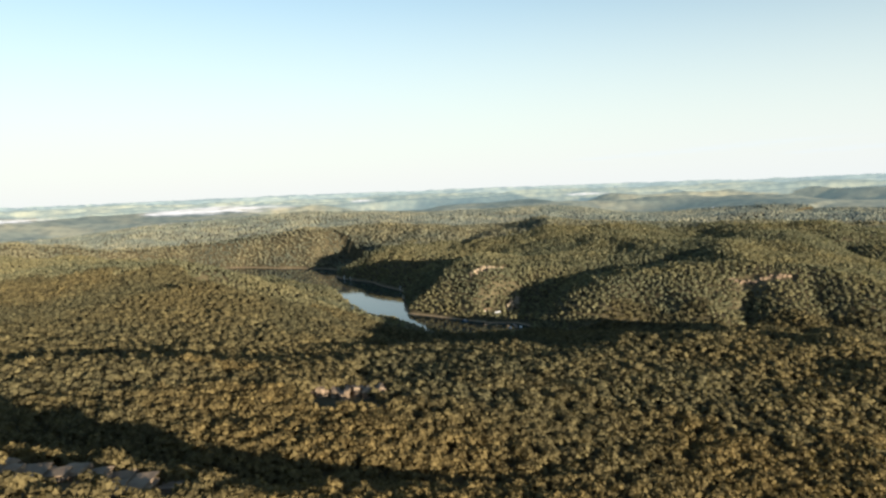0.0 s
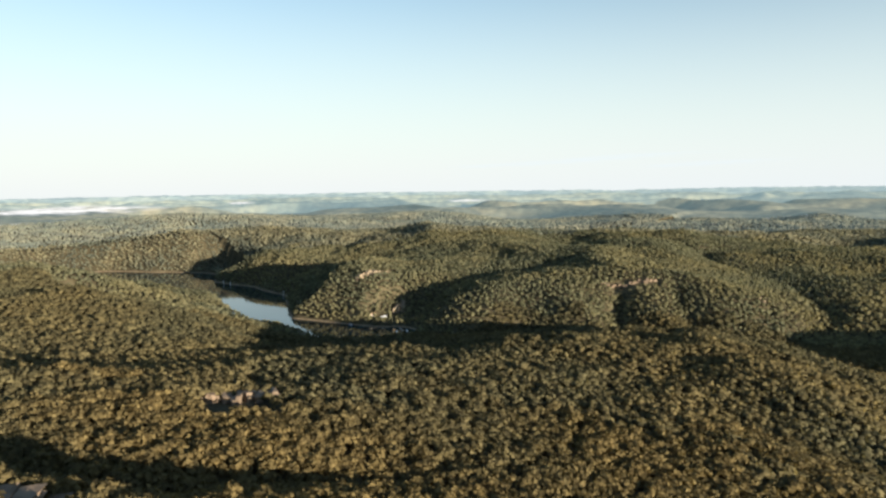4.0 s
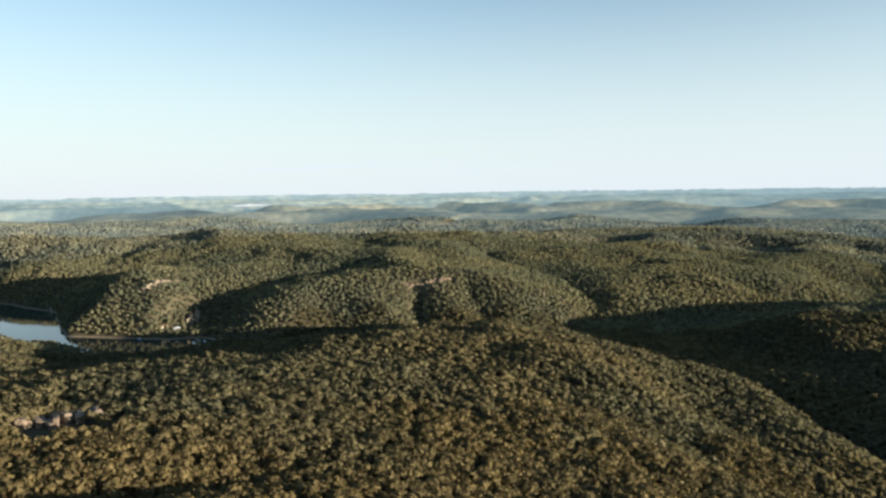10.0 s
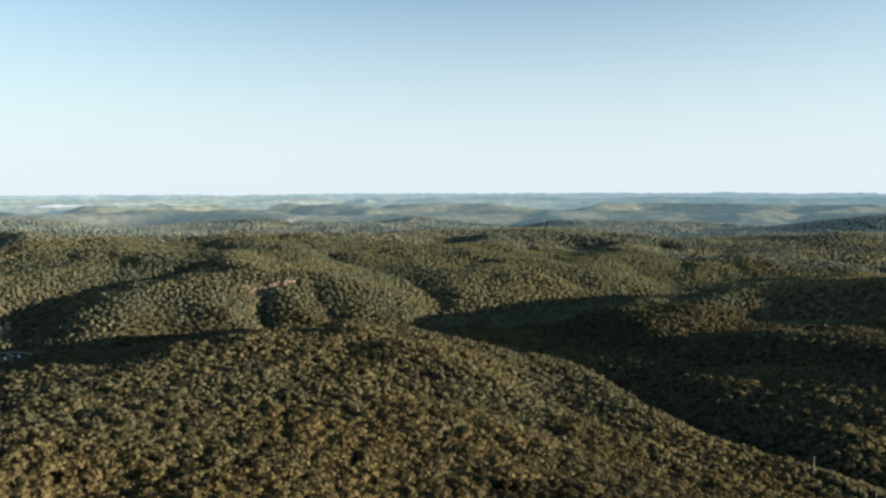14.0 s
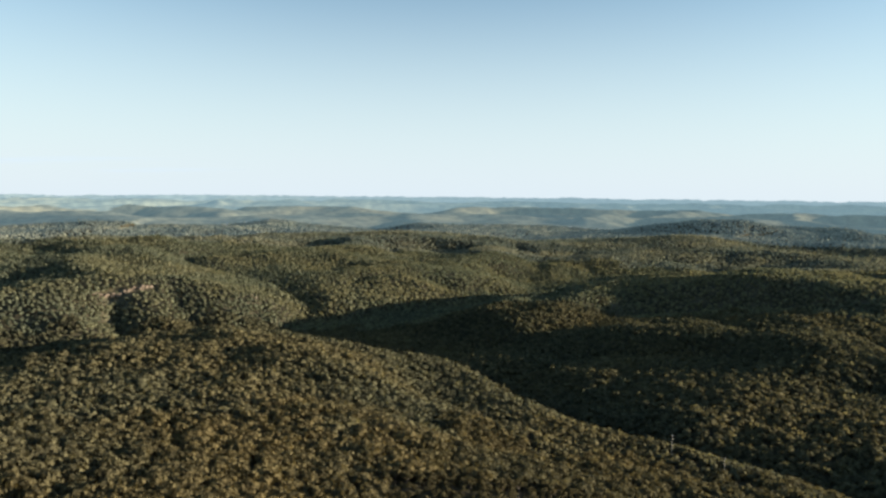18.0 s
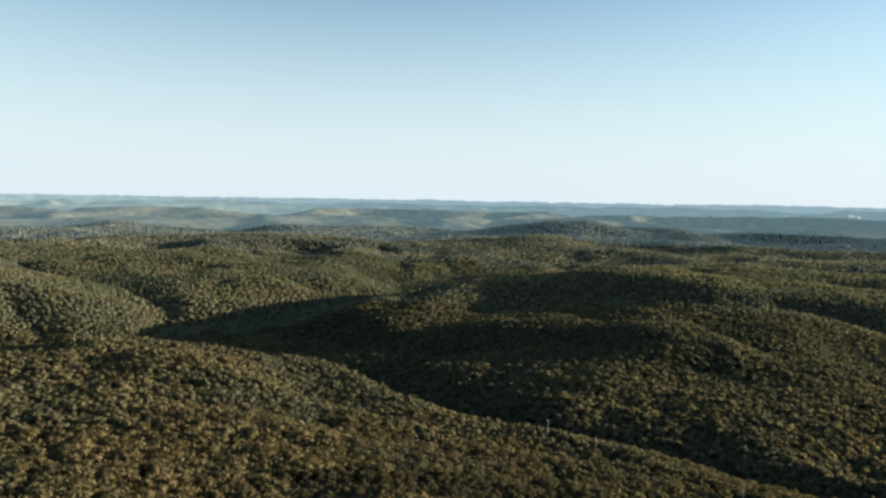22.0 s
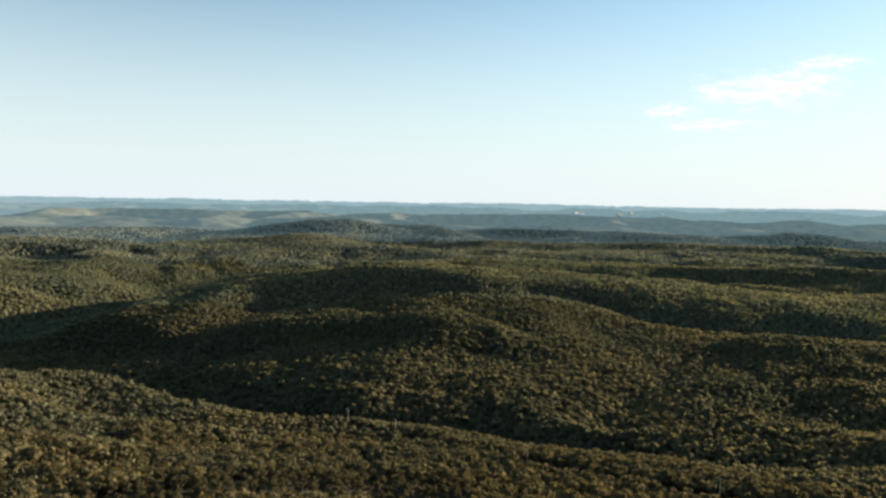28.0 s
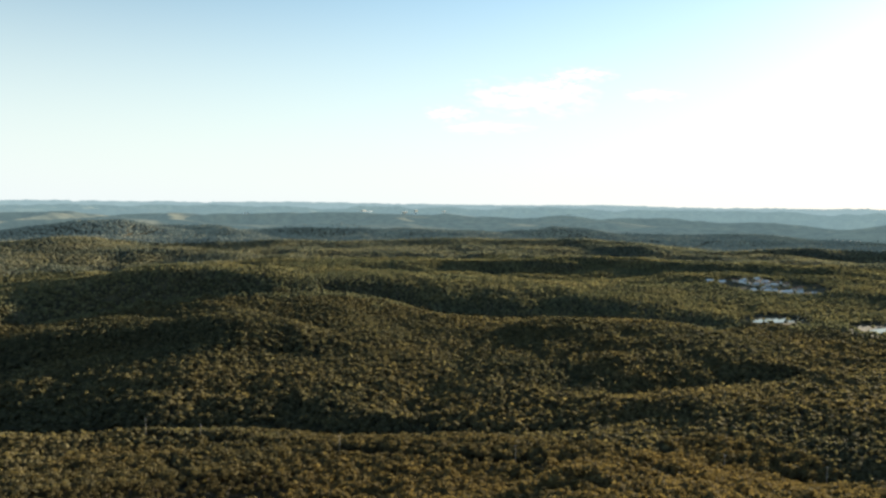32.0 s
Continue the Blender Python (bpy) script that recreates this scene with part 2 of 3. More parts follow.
# the far country, kilometres off: crest lines with the reach of their slopes
RANGES = [
    (230, [(2519, 1246, 52), (2704, 1200, 70), (2842, 1126, 92), (2931, 1028, 108), (3022, 904, 110), (3010, 753, 72), (2904, 527, 40)]),
    (210, [(3242, 2010, 44), (3306, 1901, 70), (3350, 1853, 90), (3373, 1775, 72), (3383, 1641, 44)]),
    (230, [(2754, 2195, 46), (2922, 2135, 66), (2993, 2092, 66), (2955, 1906, 52)]),
    (300, [(2209, 3981, 30), (2349, 3898, 84), (2472, 3819, 80), (2550, 3643, 36)]),
    (420, [(3351, 5978, 76), (3514, 5881, 104), (3593, 5832, 132), (3676, 5780, 100), (3847, 5544, 70)]),
    (330, [(3060, 4138, 8), (3370, 4147, 38), (3356, 3897, 10)]),
    (330, [(3285, 3692, 16), (3543, 3725, 55), (3692, 3574, 42)]),
    (320, [(1012, 3332, 46), (1240, 3467, 72), (1498, 3472, 86), (1710, 3372, 72), (1715, 3142, 48)]),
    (240, [(2133, 2021, 50), (2447, 1961, 48), (2781, 2014, 50)]),
    (200, [(2410, 557, 32), (2340, 377, 24), (2357, 215, 40), (2364, 51, 38), (2261, -86, 36)]),
    (260, [(3055, -201, 50), (3129, -442, 68), (3094, -642, 62), (2951, -808, 40)]),
    (330, [(4040, 476, 24), (4161, 172, 34), (4162, -73, 42)]),
    (220, [(2350, -231, 42), (2322, -424, 52), (2184, -582, 42), (2039, -714, 42)]),
    (360, [(4131, -1367, 55), (4156, -1596, 82), (4092, -1755, 88), (3919, -1896, 58)]),
    (270, [(2802, -1212, 22), (2835, -1382, 42), (2762, -1525, 55), (2663, -1697, 48), (2511, -1748, 25)]),
    (230, [(2833, -340, 40), (2909, -501, 68), (2885, -624, 72), (2759, -720, 48)]),
    (420, [(4912, -3184, 14), (4730, -3452, 40), (4364, -3603, 10)]),
    (400, [(4244, -2360, 40), (4156, -2886, 80), (3885, -2923, 54)]),
    (380, [(-1500, 3300, 80), (-900, 3500, 110), (-300, 3400, 84), (300, 3500, 96)]),
    (420, [(-3200, 3000, 120), (-2500, 3800, 100), (-1900, 4600, 120)]),
]
RIVER = [(-980, 1900, 140), (-740, 1900, 120), (-510, 1805, 128), (-438, 1690, 76), (-330, 1545, 86), (-236, 1430, 68), (-205, 1290, 50), (-168, 1175, 36), (-85, 1102, 52), (-20, 1046, 56), (28, 1045, 46)]
POND_Z = 28.0
PONDS = [(850, -674, 42, 14, -1.45), (748, -814, 60, 20, -1.35)]
# ground kept clear of trees: x, y, reach across, reach along, turn
CLEARINGS = [(-74, 368, 27, 24, 0.35), (1180, -900, 120, 95, 0.3), (846, -668, 58, 52, -1.45), (744, -806, 76, 62, -1.35), (18, 1134, 12, 9, 0.0), (-840, 1530, 90, 14, 0.5),
             (251, 955, 14, 12, 0.0), (-140, 205, 46, 16, 0.0), (8, 1246, 36, 12, 0.75), (45, 1150, 12, 15, 0.0), (412, 1046, 46, 15, -0.3)]
TRAIL = [(400, 240, 4), (385, 174, 4), (372, 133, 4), (345, 35, 5), (311, -88, 5), (243, -205, 5), (231, -268, 5)]
EYE = (-70.0, 0.0, 219.0)


def line_field(x, y, line):
    """Distance to a broken line and the value along it at the nearest place."""
    best = np.full(x.shape, 1e9)
    value = np.zeros(x.shape)
    for (ax, ay, az), (bx, by, bz) in zip(line, line[1:]):
        dx, dy = bx - ax, by - ay
        k = np.clip(((x - ax) * dx + (y - ay) * dy) / (dx * dx + dy * dy), 0, 1)
        d = np.hypot(x - ax - k * dx, y - ay - k * dy)
        near = d < best
        best = np.where(near, d, best)
        value = np.where(near, az + (bz - az) * k, value)
    return best, value


def lattice(ix, iy, seed):
    h = np.sin(ix * 127.1 + iy * 311.7 + seed * 74.7) * 43758.5453
    return h - np.floor(h)


def value_noise(x, y, size, seed):
    """Smooth noise from -1 to 1 with cells of that size."""
    x, y = x / size, y / size
    ix, iy = np.floor(x), np.floor(y)
    fx, fy = x - ix, y - iy
    fx, fy = fx * fx * (3 - 2 * fx), fy * fy * (3 - 2 * fy)
    a, b = lattice(ix, iy, seed), lattice(ix + 1, iy, seed)
    c, d = lattice(ix, iy + 1, seed), lattice(ix + 1, iy + 1, seed)
    return 2 * (a + (b - a) * fx + (c - a) * fy + (a - b - c + d) * fx * fy) - 1


def lines_field(x, y, lines):
    """Distance to the nearest of several lines, and their heights blended by nearness."""
    total, weight = np.zeros(x.shape), np.zeros(x.shape)
    nearest = np.full(x.shape, 1e9)
    for line in lines:
        d, v = line_field(x, y, line)
        w = 1 / (d + 16) ** 4
        total += w * v
        weight += w
        nearest = np.minimum(nearest, d)
    return nearest, total / weight


def near_land(x, y):
    """Rounded ridges falling ever steeper to narrow creeks, with side gullies on the slopes."""
    wx = x + 14 * value_noise(x, y, 110, 5) + 5 * value_noise(x, y, 45, 15)
    wy = y + 14 * value_noise(x, y, 110, 6) + 5 * value_noise(x, y, 45, 16)
    ridge, top = lines_field(wx, wy, RIDGES.values())
    creek, bed = lines_field(wx, wy, CREEKS.values())
    k = creek / (creek + ridge + 0.01)
    up = 1 - (1 - k) ** 1.7
    tall = np.clip((top - bed) / 55, 0.1, 1)
    gully = np.abs(value_noise(wx, wy, 150, 1)) + 0.4 * np.abs(value_noise(wx, wy, 62, 2))
    side = np.clip(ridge / 60, 0, 1) * np.clip(creek / 50, 0, 1)
    away = np.clip((np.hypot(x - EYE[0], y - EYE[1]) - 1250) / 500, 0, 1) * np.clip(np.minimum(ridge, creek) / 110, 0.15, 1)
    rough = away * (20 * (0.5 - 1.6 * np.abs(value_noise(wx, wy, 400, 31))) + 10 * value_noise(x, y, 170, 32))
    return bed + (top - bed) * up + side * tall * (22 * gully - 10) + rough + 1.2 * value_noise(x, y, 30, 3)


def far_land(x, y):
    """Rolling wooded sandstone country with the crest lines that stand out in it."""
    r = np.hypot(x - EYE[0], y - EYE[1])
    swell = 1 - 2.2 * np.abs(value_noise(x, y, 760, 21))
    h = 34 + (34 + 22 * np.clip((r - 3400) / 2500, 0, 1)) * swell + 16 * value_noise(x, y, 330, 22) + 6 * value_noise(x, y, 130, 23)
    h = h + np.clip((r - 6000) / 9000, 0, 1) * (22 + 26 * value_noise(x, y, 2600, 24))
    for reach, line in RANGES:
        d, top = line_field(x + 40 * value_noise(x, y, 260, 25), y + 40 * value_noise(x, y, 260, 26), line)
        h = h + (top - h) * np.exp(-(d / reach) ** 2)
    return h


def height(x, y):
    """The ground's height in metres over the river."""
    x, y = np.asarray(x, float), np.asarray(y, float)
    r = np.hypot(x - EYE[0], y - EYE[1])
    k = np.clip((r - 2050) / 500, 0, 1)
    k = k * k * (3 - 2 * k)
    h = (1 - k) * near_land(x, y) + k * far_land(x, y)
    h = np.maximum(h, 4.0)
    for px, py, rx, ry, turn in PONDS:
        c, q = math.cos(turn), math.sin(turn)
        u, v = ((x - px) * c + (y - py) * q) / rx, (-(x - px) * q + (y - py) * c) / ry
        k = np.clip(2.2 - np.hypot(u, v) * 1.1, 0, 1)
        h = h + (POND_Z - 2 + 3.5 * np.clip(np.hypot(u, v) - 0.9, 0, 1) - h) * k
    d, wide = line_field(x + 6 * value_noise(x, y, 60, 9), y + 6 * value_noise(x, y, 60, 10), RIVER)
    bank = (d - wide) * 0.7 + 0.5
    return np.minimum(h, np.maximum(bank, -6))


NEAR_END, FAR_REACH = 2300.0, 2480.0


def drawn_in(x, y, z):
    """Country past NEAR_END is drawn in towards the eye along its line of sight, with the earth's fall."""
    r = np.maximum(np.hypot(x - EYE[0], y - EYE[1]), 1.0)
    past = np.maximum(r - NEAR_END, 0)
    k = np.where(past > 0, (NEAR_END + FAR_REACH * (1 - np.exp(-past / FAR_REACH))) / r, 1.0)
    z = z - past ** 2 / 1.47e7
    return EYE[0] + (x - EYE[0]) * k, EYE[1] + (y - EYE[1]) * k, EYE[2] + (z - EYE[2]) * k, k


def sheet(name, rings, turns, z_of, mat):
    """A polar sheet round the drone's ground."""
    r, a = np.meshgrid(rings, turns, indexing="ij")
    x, y = EYE[0] + r * np.sin(a), EYE[1] + r * np.cos(a)
    x, y, z, _ = drawn_in(x, y, z_of(x, y))
    nr, na = r.shape
    i = np.arange(nr * na).reshape(nr, na)
    quads = np.stack([i[:-1, :-1], i[:-1, 1:], i[1:, 1:], i[1:, :-1]], -1).reshape(-1, 4)
    return mesh_object(name, np.stack([x, y, z], -1).reshape(-1, 3), quads, mat, smooth=True)


def mesh_object(name, verts, faces, mat, smooth=False):
    me = bpy.data.meshes.new(name)
    faces = np.asarray(faces)
    nf, k = faces.shape
    me.vertices.add(len(verts))
    me.vertices.foreach_set("co", np.asarray(verts, np.float32).ravel())
    me.loops.add(nf * k)
    me.loops.foreach_set("vertex_index", faces.astype(np.int32).ravel())
    me.polygons.add(nf)
    me.polygons.foreach_set("loop_start", np.arange(0, nf * k, k, dtype=np.int32))
    if smooth:
        me.polygons.foreach_set("use_smooth", np.ones(nf, bool))
    me.update(calc_edges=True)
    me.materials.append(mat)
    return new(name, me)


turns = np.radians(np.concatenate([np.arange(-180, -48, 4.0), np.arange(-48, 150, 0.3), np.arange(150, 181, 3.0)]))
ground = sheet("ground", np.concatenate([[1, 15], np.geomspace(30, 900, 130), np.arange(911, 2100, 12.0), np.geomspace(2112, 3660, 60)]), turns, height, FLOOR)
tagged(ground, "brown leaf-littered forest floor of sandstone ridges and gullies", "ground", kind="structure")

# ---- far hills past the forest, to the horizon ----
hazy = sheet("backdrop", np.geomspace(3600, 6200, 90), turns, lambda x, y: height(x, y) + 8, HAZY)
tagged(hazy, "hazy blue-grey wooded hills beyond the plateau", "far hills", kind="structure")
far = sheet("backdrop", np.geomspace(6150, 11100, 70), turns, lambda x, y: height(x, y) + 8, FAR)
tagged(far, "wooded hills fading into blue-green haze towards the horizon", "far hills", kind="structure")

last = sheet("backdrop", np.geomspace(11000, 21000, 50), turns, lambda x, y: height(x, y) + 8, PALE_HAZE)
tagged(last, "wooded country paled by haze along the horizon", "far hills", kind="structure")

river = mesh_object("water", [(-1500, 900, 0), (200, 900, 0), (200, 2300, 0), (-1500, 2300, 0)], [(0, 1, 2, 3)], WATER)
tagged(river, "calm blue-green river reflecting sky and wooded banks", "river", kind="structure")


# ---- the forest ----
def blob(seed):
    """A small ragged clump of leaves: eight facets, unit size."""
    r = random.Random(seed)
    v = np.array([(1, 0, 0), (-1, 0, 0), (0, 1, 0), (0, -1, 0), (0, 0, 1), (0, 0, -1)], float)
    v *= np.array([[r.uniform(0.7, 1.3)] for _ in range(6)])
    turn = np.array(Euler((r.uniform(-0.6, 0.6), r.uniform(-0.6, 0.6), r.uniform(0, 6.3))).to_matrix())
    f = np.array([(0, 2, 4), (2, 1, 4), (1, 3, 4), (3, 0, 4), (2, 0, 5), (1, 2, 5), (3, 1, 5), (0, 3, 5)])
    return v @ turn.T, f


def crown(seed, clumps, width, tall, flat):
    """A crown out of several puffs of leaves round a taller middle one, its base at z = 0."""
    r = random.Random(seed)
    vs, fs, count = [], [], 0
    for k in range(clumps):
        v, f = blob(seed * 31 + k)
        a = k * 2.4 + r.uniform(-0.5, 0.5)
        out = (0.0 if k == 0 else r.uniform(0.5, 0.85)) * width / 2
        size = width * r.uniform(0.25, 0.36) * (1.25 if k == 0 else 1)
        z = tall * (0.66 if k == 0 else r.uniform(0.36, 0.62))
        v = v * (size, size, size * flat) + (out * math.cos(a), out * math.sin(a), z)
        vs.append(v), fs.append(f + count)
        count += len(v)
    return np.concatenate(vs), np.concatenate(fs)


def full_crown(seed, clumps, leaves, width, tall, edge):
    """Puffs of leaves with loose sprays standing out of them."""
    v, f = crown(seed, clumps, width, tall, 0.62)
    lv, lf = leaf_crown(seed, clumps, leaves, width, tall, edge)
    return np.concatenate([v, lv]), np.concatenate([f, lf + len(v)])


def leaf_crown(seed, clumps, leaves, width, tall, edge):
    """An open crown: ragged leaf sprays set round several clumps."""
    r = random.Random(seed)
    centres = []
    for k in range(clumps):
        a = k * 2.4 + r.uniform(-0.5, 0.5)
        out = (0.0 if k == 0 else r.uniform(0.5, 0.85)) * width / 2
        centres.append((Vector((out * math.cos(a), out * math.sin(a), tall * (0.72 if k == 0 else r.uniform(0.4, 0.68)))), width * r.uniform(0.2, 0.3)))
    v, f = [], []
    for k in range(leaves):
        mid, size = centres[k % clumps]
        way = Vector((r.gauss(0, 1), r.gauss(0, 1), r.gauss(0.45, 0.9))).normalized()
        at = mid + Vector((way.x, way.y, way.z * 0.8)) * size * r.uniform(0.75, 1.15)
        face = (way + Vector((r.gauss(0, 0.3), r.gauss(0, 0.3), r.gauss(0.1, 0.3)))).normalized()
        side = face.orthogonal().normalized()
        up = face.cross(side)
        turn = r.uniform(0, 6.3)
        for j in range(3):
            a = turn + j * 2.094 + r.uniform(-0.35, 0.35)
            v.append(at + (side * math.cos(a) + up * math.sin(a)) * edge * r.uniform(0.45, 0.75))
        f.append((3 * k, 3 * k + 1, 3 * k + 2))
    return np.array([c[:] for c in v]), np.array(f)


def scatter(r0, r1, gap, seed, a0=-46.0, a1=138.0, z_of=height):
    """Tree places in a ring of the land: a jittered grid."""
    g = np.random.default_rng(seed)
    n = np.arange(-r1 - 60, r1 + 60, gap)
    x, y = np.meshgrid(n, n)
    x = (x + g.uniform(-0.5, 0.5, x.shape) * gap).ravel()
    y = (y + g.uniform(-0.5, 0.5, y.shape) * gap).ravel()
    r, a = np.hypot(x, y), np.degrees(np.arctan2(x, y))
    ragged = r + min(60.0, r0 * 0.15) * value_noise(x, y, 38, 41) if r0 < 2000 else r
    keep = (ragged >= r0) & (r < r1 + 60) & (a > a0) & (a < a1)
    if r1 < 2000:
        keep &= r + min(60.0, r1 * 0.15) * value_noise(x, y, 38, 41) < r1
    else:
        keep &= r < r1
    x, y = x[keep], y[keep]
    z = z_of(x, y)
    keep = z > 2.0
    for cx, cy, rx, ry, turn in CLEARINGS:
        c, q = math.cos(turn), math.sin(turn)
        inside = np.hypot(((x - cx) * c + (y - cy) * q) / rx, (-(x - cx) * q + (y - cy) * c) / ry) < 1
        keep &= ~(inside & (g.random(x.shape) < 0.93))
    d, wide = line_field(x, y, TRAIL)
    keep &= d > wide
    return x[keep], y[keep], z[keep], g


def stretch(x, y):
    """The piece of near ridge whose trees stand one by one."""
    r, a = np.hypot(x, y), np.degrees(np.arctan2(x, y))
    return (r > 262) & (r < 300) & (a > 34) & (a < 76)


def forest(name, r0, r1, gap, models, low, high, seed, label, leaves=LEAVES, a0=-44.0, a1=138.0, z_of=height, tallest=(0.05, 3.0)):
    x, y, z, g = scatter(r0, r1, gap, seed, a0, a1, z_of)
    keep = ~stretch(x, y)
    x, y, z = x[keep], y[keep], z[keep]
    which = g.integers(0, len(models), len(x))
    tx, ty = x, y
    x, y, z, shrink = drawn_in(x, y, z)
    vs, fs, count = [], [], 0
    for k, (mv, mf) in enumerate(models):
        s = which == k
        n = int(s.sum())
        turn = g.uniform(0, 2 * np.pi, n)
        size = g.uniform(low, high, n) * (1 + 0.18 * value_noise(tx[s], ty[s], 90, 12)) * shrink[s]
        c, q = np.cos(turn) * size, np.sin(turn) * size
        v = np.empty((n, len(mv), 3))
        v[:, :, 0] = c[:, None] * mv[:, 0] - q[:, None] * mv[:, 1] + x[s][:, None]
        v[:, :, 1] = q[:, None] * mv[:, 0] + c[:, None] * mv[:, 1] + y[s][:, None]
        v[:, :, 2] = ((size / shrink[s]) ** 0.6 * shrink[s] * g.uniform(0.92, 1.08, n))[:, None] * mv[:, 2] + z[s][:, None] + (size * 0.6)[:, None]
        v[:, :, 2] += np.where(g.random(n) < tallest[0], g.uniform(1.2, tallest[1], n), 0.0)[:, None]
        f = mf[None] + (np.arange(n) * len(mv))[:, None, None] + count
        count += n * len(mv)
        vs.append(v.reshape(-1, 3)), fs.append(f.reshape(-1, 3))
    ob = mesh_object(name, np.concatenate(vs), np.concatenate(fs), leaves)
    return tagged(ob, label, "forest", kind="stuff")


near_models = [leaf_crown(k, 7, 100, 8.6, 7.6, 2.0) for k in range(12)]
mid_models = [full_crown(20 + k, 3, 14, 8.6, 6.0, 2.8) for k in range(12)]
far_models = [full_crown(40 + k, 1, 9, 8.5, 5.4, 3.6) for k in range(12)]
last_models = [full_crown(60 + k, 1, 4, 13.5, 5.5, 5.5) for k in range(12)]
forest("near_forest", 150, 400, 5.7, near_models, 0.65, 1.2, 1, "dense olive-brown eucalypt forest canopy in low sun", a1=168.0)
forest("under_forest", 0.5, 156, 5.8, near_models, 0.7, 1.2, 8, "eucalypt canopy on the ridge under the flight", a0=-180.0, a1=180.0)
forest("back_forest", 140, 420, 6.4, mid_models, 0.7, 1.2, 9, "eucalypt canopy on the western ridge", a0=-180.0, a1=-43.0)
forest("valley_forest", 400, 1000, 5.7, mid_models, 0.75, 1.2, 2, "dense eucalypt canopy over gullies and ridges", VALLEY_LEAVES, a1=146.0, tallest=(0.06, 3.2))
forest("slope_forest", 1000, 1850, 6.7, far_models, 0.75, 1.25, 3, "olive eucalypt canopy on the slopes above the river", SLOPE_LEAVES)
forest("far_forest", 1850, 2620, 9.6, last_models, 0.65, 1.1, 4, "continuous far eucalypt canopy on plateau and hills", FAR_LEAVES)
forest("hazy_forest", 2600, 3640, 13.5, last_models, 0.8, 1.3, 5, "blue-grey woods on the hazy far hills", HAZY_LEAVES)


# ---- small helpers for things ----
def part(name, bm, mat, parent, label=""):
    me = bpy.data.meshes.new(name)
    bm.to_mesh(me)
    bm.free()
    me.materials.append(mat)
    ob = new(name, me)
    ob.parent = parent
    if label:
        tagged(ob, label)
    return ob


def box(bm, cx, cy, cz, sx, sy, sz, bevel=0.0):
    made = bmesh.ops.create_cube(bm, size=1.0)["verts"]
    for v in made:
        v.co = Vector((cx + v.co.x * sx, cy + v.co.y * sy, cz + v.co.z * sz))
    if bevel:
        edges = list({e for v in made for e in v.link_edges})
        bmesh.ops.bevel(bm, geom=edges, offset=bevel, segments=1, affect="EDGES")
    return bm


def rod(bm, a, b, r1, r2, sides=8):
    a, b = Vector(a), Vector(b)
    made = bmesh.ops.create_cone(bm, cap_ends=True, segments=sides, radius1=r1, radius2=r2, depth=(b - a).length)["verts"]
    m = Matrix.Translation((a + b) / 2) @ (b - a).to_track_quat("Z", "Y").to_matrix().to_4x4()
    bmesh.ops.transform(bm, matrix=m, verts=made)
    return bm


def ground_at(x, y):
    return float(height(np.array([float(x)]), np.array([float(y)]))[0])


def thing(name, x, y, z, turn, label, category, group=""):
    ob = new(name)
    ob.matrix_world = pose(x, y, z, 0, 0, turn)
    ob.empty_display_size = 0.5
    return tagged(ob, label, category, group)


BARK = plain("grey_brown_bark", (0.2, 0.16, 0.12), 0.9, 0, 1.5, 0.5)
TIMBER = plain("weathered_pole_timber", (0.42, 0.36, 0.28), 0.85, 0, 2.0, 0.35)
STEEL = plain("galvanised_steel", (0.5, 0.5, 0.5), 0.45, 0.8, 3.0, 0.2)
PORCELAIN = plain("grey_porcelain", (0.6, 0.6, 0.58), 0.3, 0, 3.0, 0.1)
SANDSTONE = plain("pale_sandstone", (0.27, 0.215, 0.15), 0.9, 0, 0.25, 0.45)
PINK_STONE = plain("pinkish_sandstone", (0.2, 0.15, 0.105), 0.9, 0, 0.2, 0.4)
WHITE_PAINT = plain("white_paint", (0.78, 0.77, 0.74), 0.5, 0, 0.7, 0.12)
CREAM_WALL = plain("cream_wall", (0.6, 0.54, 0.44), 0.8, 0, 0.6, 0.2)
GREY_ROOF = plain("grey_metal_roof", (0.4, 0.42, 0.44), 0.4, 0.3, 0.5, 0.25)
RED_ROOF = plain("brown_tile_roof", (0.3, 0.17, 0.11), 0.8, 0, 0.5, 0.3)
PALE_ROOF = plain("pale_metal_roof", (0.68, 0.69, 0.69), 0.4, 0.1, 0.5, 0.2)
DARK_GLASS = plain("dark_window_glass", (0.03, 0.035, 0.04), 0.1, 0, 1.0, 0.1)
DECK = plain("grey_deck_boards", (0.36, 0.31, 0.25), 0.85, 0, 1.2, 0.4)
HULL_BLUE = plain("blue_hull_paint", (0.1, 0.18, 0.3), 0.3, 0, 1.0, 0.15)
GRASS = plain("dry_grass", (0.3, 0.27, 0.14), 0.95, 0, 0.15, 0.4)

# ---- water of the two ponds ----
for k, (px, py, rx, ry, turn) in enumerate(PONDS):
    bm = bmesh.new()
    made = bmesh.ops.create_circle(bm, cap_ends=True, segments=40, radius=1.0)["verts"]
    for v in made:
        u, w = v.co.x * rx * 1.25, v.co.y * ry * 1.25
        v.co = Vector((px + u * math.cos(turn) - w * math.sin(turn), py + u * math.sin(turn) + w * math.cos(turn), POND_Z))
    me = bpy.data.meshes.new("water")
    bm.to_mesh(me)
    bm.free()
    me.materials.append(WATER)
    tagged(new("water", me), "still pond mirroring the bright morning sky", "pond", kind="structure")


